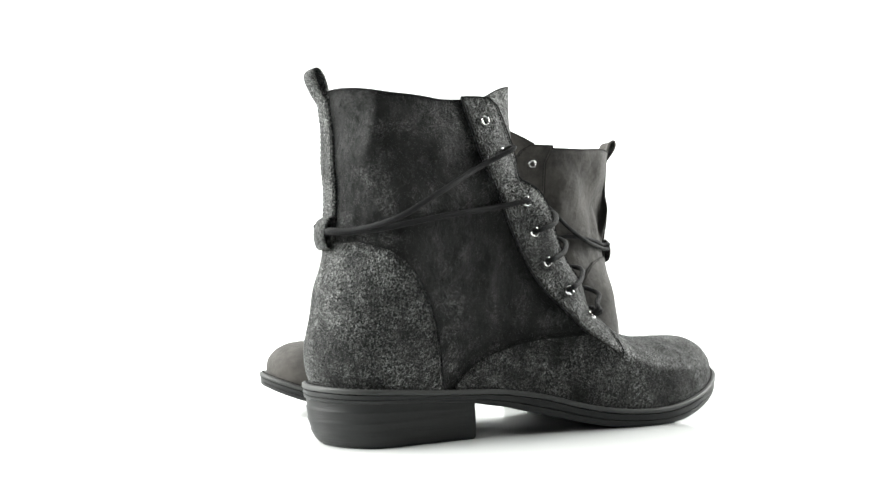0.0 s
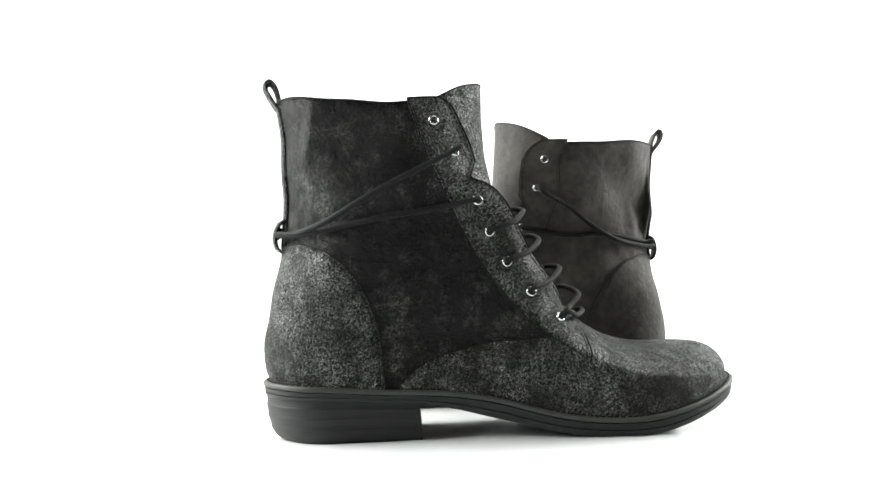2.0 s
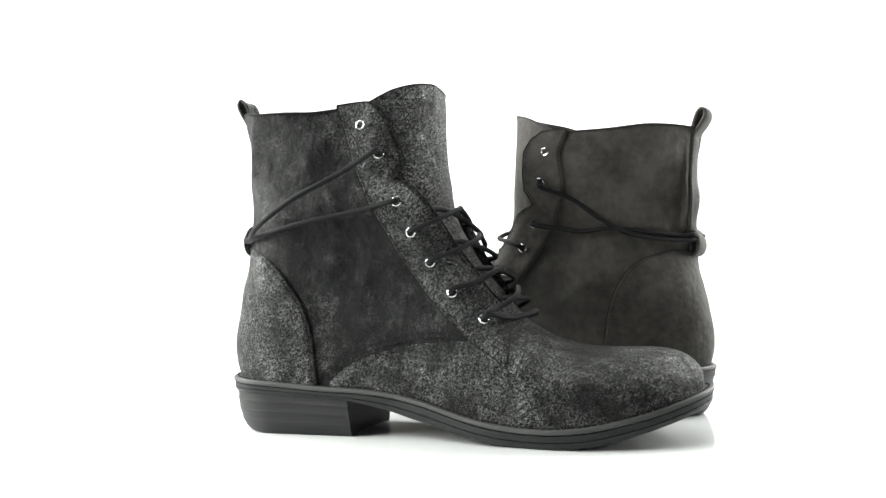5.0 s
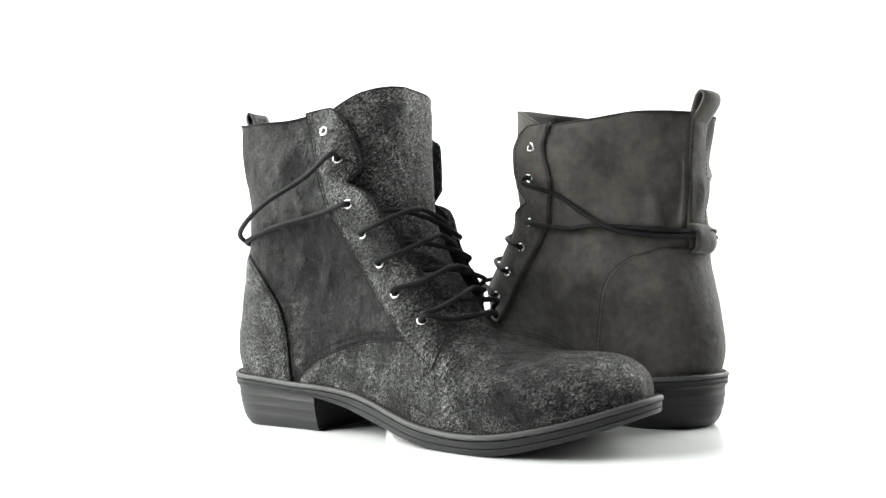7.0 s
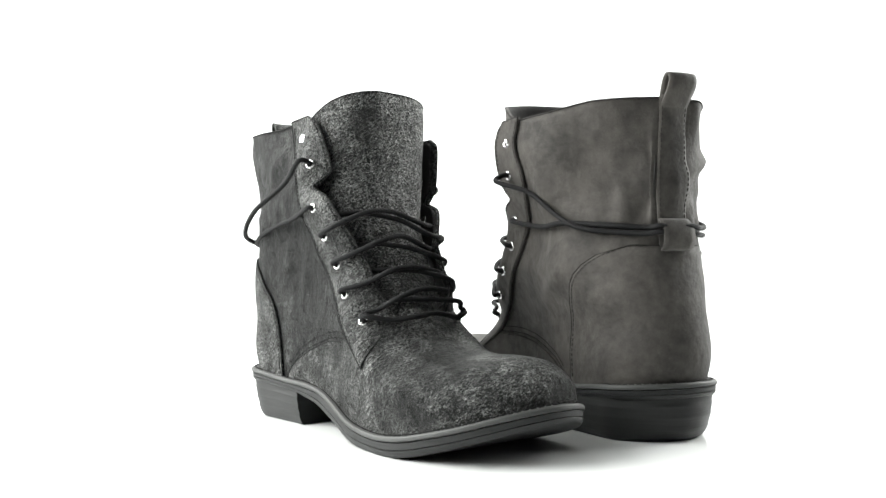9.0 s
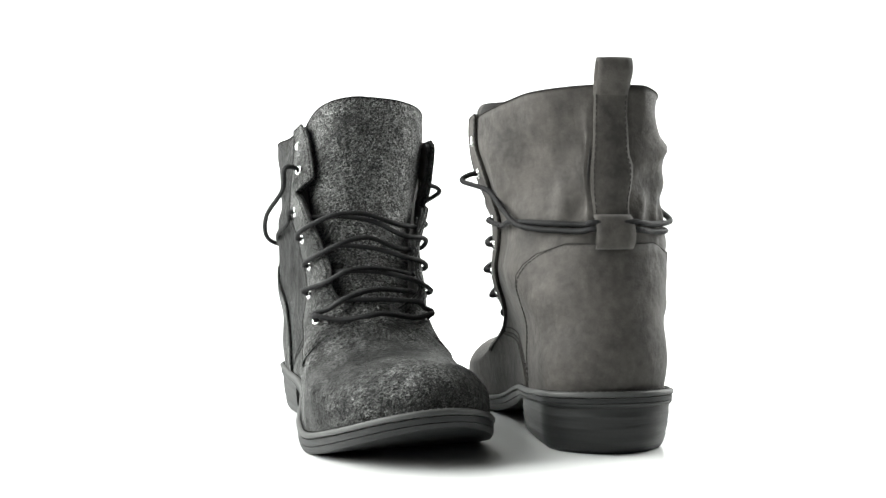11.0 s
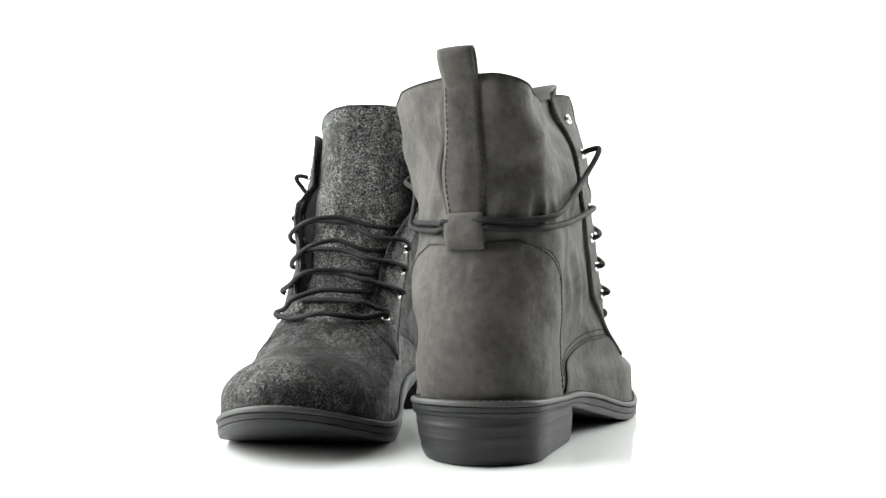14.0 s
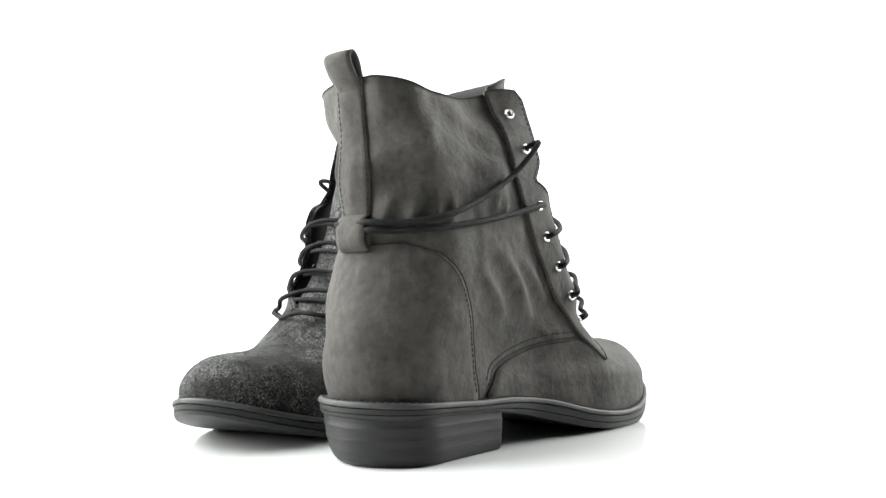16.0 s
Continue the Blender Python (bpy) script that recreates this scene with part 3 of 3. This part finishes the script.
def sole(shape, boot):
    n = 70
    m = 2 * n - 2

    def loft(name, levels, mat, label=""):
        """levels: (inset, height function); closed above and below."""
        verts = []
        for inset, height in levels:
            for x, y, x0 in outline(n, -inset):
                verts.append(sole_place(shape, x, y, height(x0)))
        faces = grid_faces(len(levels), m, True)
        for base, flip in ((0, True), ((len(levels) - 1) * m, False)):
            for i in range(n - 1):
                j = (m - i) % m
                j2 = m - i - 1
                f = [base + i, base + i + 1, base + j2, base + j]
                f = list(dict.fromkeys(f))
                if len(f) > 2:
                    faces.append(tuple(f[::-1] if flip else f))
        part(name, verts, faces, [mat], boot, label)

    top, bot = welt_z, sole_bottom
    mixz = lambda k: (lambda x: float(bot(x)) + (float(top(x)) - 3.2 - float(bot(x))) * k)
    loft("outsole", [(4.5, lambda x: float(bot(x))), (1.6, lambda x: float(bot(x)) + 0.4), (0.8, mixz(0.25)), (0.6, mixz(0.46)), (1.3, mixz(0.5)), (0.6, mixz(0.54)), (0.5, mixz(0.95)), (3.5, mixz(1.0))], M_SOLE)
    loft("welt", [(4.0, lambda x: float(top(x)) - 3.3), (0.9, lambda x: float(top(x)) - 3.2), (-0.2, lambda x: float(top(x)) - 2.6), (-0.3, lambda x: float(top(x)) - 1.0), (0.3, lambda x: float(top(x)) - 0.2), (1.2, lambda x: float(top(x))), (9.0, lambda x: float(top(x)) - 0.4)], M_WELT, "scuffed grey-black welt edge")
    pts = [sole_place(shape, x, y, float(welt_z(x0)) + 0.15) for x, y, x0 in outline(90, -2.3)]
    stitches(shape, boot, "welt_stitching", pts + pts[:1], 2.6, 1.2, 0.0005)
    # heel of stacked layers, hollowed a little in front
    lifts = [0, 0.05, 0.13, 0.25, 0.3, 0.33, 0.52, 0.55, 0.58, 0.76, 0.79, 0.82, 1.0]
    groove = [1.2, 0.4, 0, 0, 0, 0.4, 0, 0, 0.3, 0, 0, 0.4, 0]
    verts, k = [], 26
    for q, g in zip(lifts, groove):
        front = 86.5 - 2.0 * q
        a = np.linspace(0, 1, k)
        xs = -2.5 + (front + 2.5) * (1 - np.cos(a * math.pi / 2))
        taper = 1.2 + 2.4 * (1 - q) ** 3 + 0.8 * (1 - q) + g
        loop = []
        for x in xs:
            rad = 34 + 8 * (1 - q)
            w = 37.0 * math.sqrt(max(0.0, 1 - (1 - min((x + 2.5) / rad, 1.0)) ** 2))
            back = 1 - float(smooth01((x + 2.5) / 46))
            loop.append((x + (taper * 1.2 + 3.5 * (1 - q) ** 4) * back, max(0.0, w - taper * (1 - 0.6 * back))))
        side = loop + [(front + 0.0, loop[-1][1] * 0.97), (front - 2.2, loop[-1][1] * 0.6), (front - 3.0, 0)]
        full = side + [(x, -y) for x, y in side[-2:0:-1]]
        for x, y in full:
            verts.append(sole_place(shape, x, y, (float(sole_bottom(x)) + 1.5) * q))
    c = len(full)
    faces = [f for f in grid_faces(len(lifts), c, True)] + [tuple(range(c))[::-1]]
    part("heel", verts, faces, [M_SOLE], boot, "stacked black block heel")


def boot_thing(shape, mat, rubbed, tails, label):
    boot = new("ankle_boot")
    tagged(boot, label, "boot", "pair of boots on the turntable")
    sole(shape, boot)
    upper(shape, boot, mat)
    vamp(shape, boot, M_VAMP if rubbed is M_RUBBED else rubbed)
    heel_counter(shape, boot, rubbed)
    tongue(shape, boot, M_TONGUE if rubbed is M_RUBBED else rubbed)
    holes = {1: [], -1: []}
    for side in (1, -1):
        eyestay(shape, boot, rubbed, side)
        for x, z in EYELETS:
            holes[side].append(eyelet(shape, boot, x, z, side))
    back_strap(shape, boot, rubbed)
    laces(shape, boot, holes, tails)
    seams(shape, boot)
    return boot


# stations of the two cords behind the third and the second eyelet: x, z, how far they stand off the leather
TAILS_BLACK = {-1: ([(95, 131.5, 3.4), (60, 125.5, 3.0), (28, 119, 3.5), (14, 117.5, 4)], [(85, 154, 6), (57, 138.5, 10), (32, 124, 11), (15, 118.5, 7)]),
               1: ([(95, 131.5, 3.4), (60, 125.5, 3.0), (28, 121, 3.5), (14, 121, 4)], [(85, 152, 7), (57, 138, 11), (30, 126, 11), (15, 122, 6)])}
TAILS_GREY = {1: ([(85, 129, 3), (55, 127.5, 3), (28, 124.5, 3), (14, 122.5, 4)], [(85, 151, 4), (62, 135, 4), (40, 123.5, 5), (15, 119, 5)]),
              -1: ([(85, 129, 3), (55, 123.5, 3), (28, 119.5, 3), (14, 118.5, 4)], [(85, 149, 4), (58, 135.5, 4), (32, 125.5, 4), (15, 122.5, 5)])}

BLACK_FOLDS = [(-1, 20, 160, 24, 186, 4, 1.6), (-1, 30, 134, 70, 142, 5, 1.0), (-1, 92, 78, 100, 112, 4, 1.2), (-1, 72, 92, 84, 120, 4, 1.0),
               (1, 85, 90, 105, 70, 5, 1.4), (-1, 60, 150, 76, 190, 6, 1.2), (-1, 205, 46, 235, 38, 7, 0.8), (-1, 120, 66, 140, 60, 3, 0.8)]
GREY_FOLDS = [(-1, 6, 136, 10, 154, 4, 2.4), (-1, 10, 154, 30, 172, 4, 2.0), (-1, 30, 172, 44, 192, 5, 1.6), (-1, 20, 140, 44, 148, 8, 1.4),
              (-1, 46, 194, 80, 170, 6, 2.2), (-1, 56, 160, 82, 150, 6, 1.6), (-1, 76, 132, 78, 146, 2.2, 1.3), (-1, 84, 130, 85, 143, 2.2, 1.2),
              (-1, 12, 120, 15, 136, 2, 1.5), (-1, 21, 122, 25, 138, 2.2, 1.4), (-1, 31, 122, 34, 136, 2.2, 1.2), (-1, 41, 124, 43, 136, 2.2, 1.0),
              (-1, 66, 100, 90, 74, 4, 1.9), (-1, 86, 106, 118, 70, 4.5, 1.9), (-1, 104, 104, 126, 84, 3.5, 1.3), (-1, 126, 68, 132, 60, 2, 1.0),
              (-1, 136, 68, 141, 59, 2, 1.0), (-1, 145, 67, 150, 59, 2, 0.8), (-1, 28, 82, 50, 70, 5, 0.9), (1, 10, 130, 16, 176, 4, 1.6), (1, 24, 128, 28, 150, 3, 1.2),
              (1, 60, 96, 96, 78, 6, 1.2), (1, 70, 178, 40, 150, 9, 1.2)]

black_boot = boot_thing(
    Shape(size=1.0, curve=[0, 0, -4, -3.5, -1], lean=1.0, splay_left=12, splay_right=-3, sag=3.5, seed=3.0, crease=1.25, tongue_at=(-4, 3.5, 0), edge=M_EDGE, edge_size=0.55,
          low_side=-1, rear_in=5,
          left=([0, 0, 0, 2, 4, 4, 4, 10, 15], [0, 0, -3, -5, -7, -3, -1.5, -2, -2], [0, 0, -1, -3, -6, -6.5, -8, -8, -8]),
          right=([0] * 9, [-2, 0, -4, -5.3, -4.5, -0.5, -2.5, -5, -7], [0] * 9),
          curl=0.5, waist=0, collar_in=0, back_in=2.0, square=0.0, folds=BLACK_FOLDS, arc=1.0),
    M_BLACK, M_RUBBED, TAILS_BLACK, "black crackled leather lace-up ankle boot with metallic rubbed sheen")
grey_boot = boot_thing(
    Shape(size=0.965, curve=[0, 0, -6, 2, 14], lean=6.0, splay_left=16, splay_right=-5, sag=4.5, seed=17.0, crease=1.5, tongue_at=(-7, 2, 4), edge=M_GREY_EDGE, edge_size=0.42,
          low_side=1, rear_in=0,
          left=([0, 0, -2, -5, -8, -10, -8, -2, -5], [0, 0, 0, 0, -2, -4, -1, -1, 1], [0, 0, 0, -1, -2, -3, -3, 0, 0]),
          right=([-3, -2, 0, 0, 0, 0, 0, 6, 9], [-4, -3, -3, -2, -1, -1, 0, -4, -4], [0, 0, 0, 0, 0, 0, 3, 5.5, 6]),
          curl=0.0, waist=16, collar_in=11, back_in=0.0, square=4.0, folds=GREY_FOLDS, arc=6.0),
    M_GREY, M_GREY, TAILS_GREY, "grey-brown nubuck lace-up ankle boot with cords tied round the ankle")
BLACK_AT, GREY_AT = pose(-0.0737, -0.1072, 0, 0, 0, 28.4), pose(0.137, 0.1132, 0, 0, 0, 195.2)


def motions():
    times = [i * 0.5 for i in range(33)]
    walk(black_boot, [(t, pose(0, 0, 0, 0, 0, turned(t)) @ BLACK_AT) for t in times])
    walk(grey_boot, [(t, pose(0, 0, 0, 0, 0, turned(t)) @ GREY_AT) for t in times])


motions()
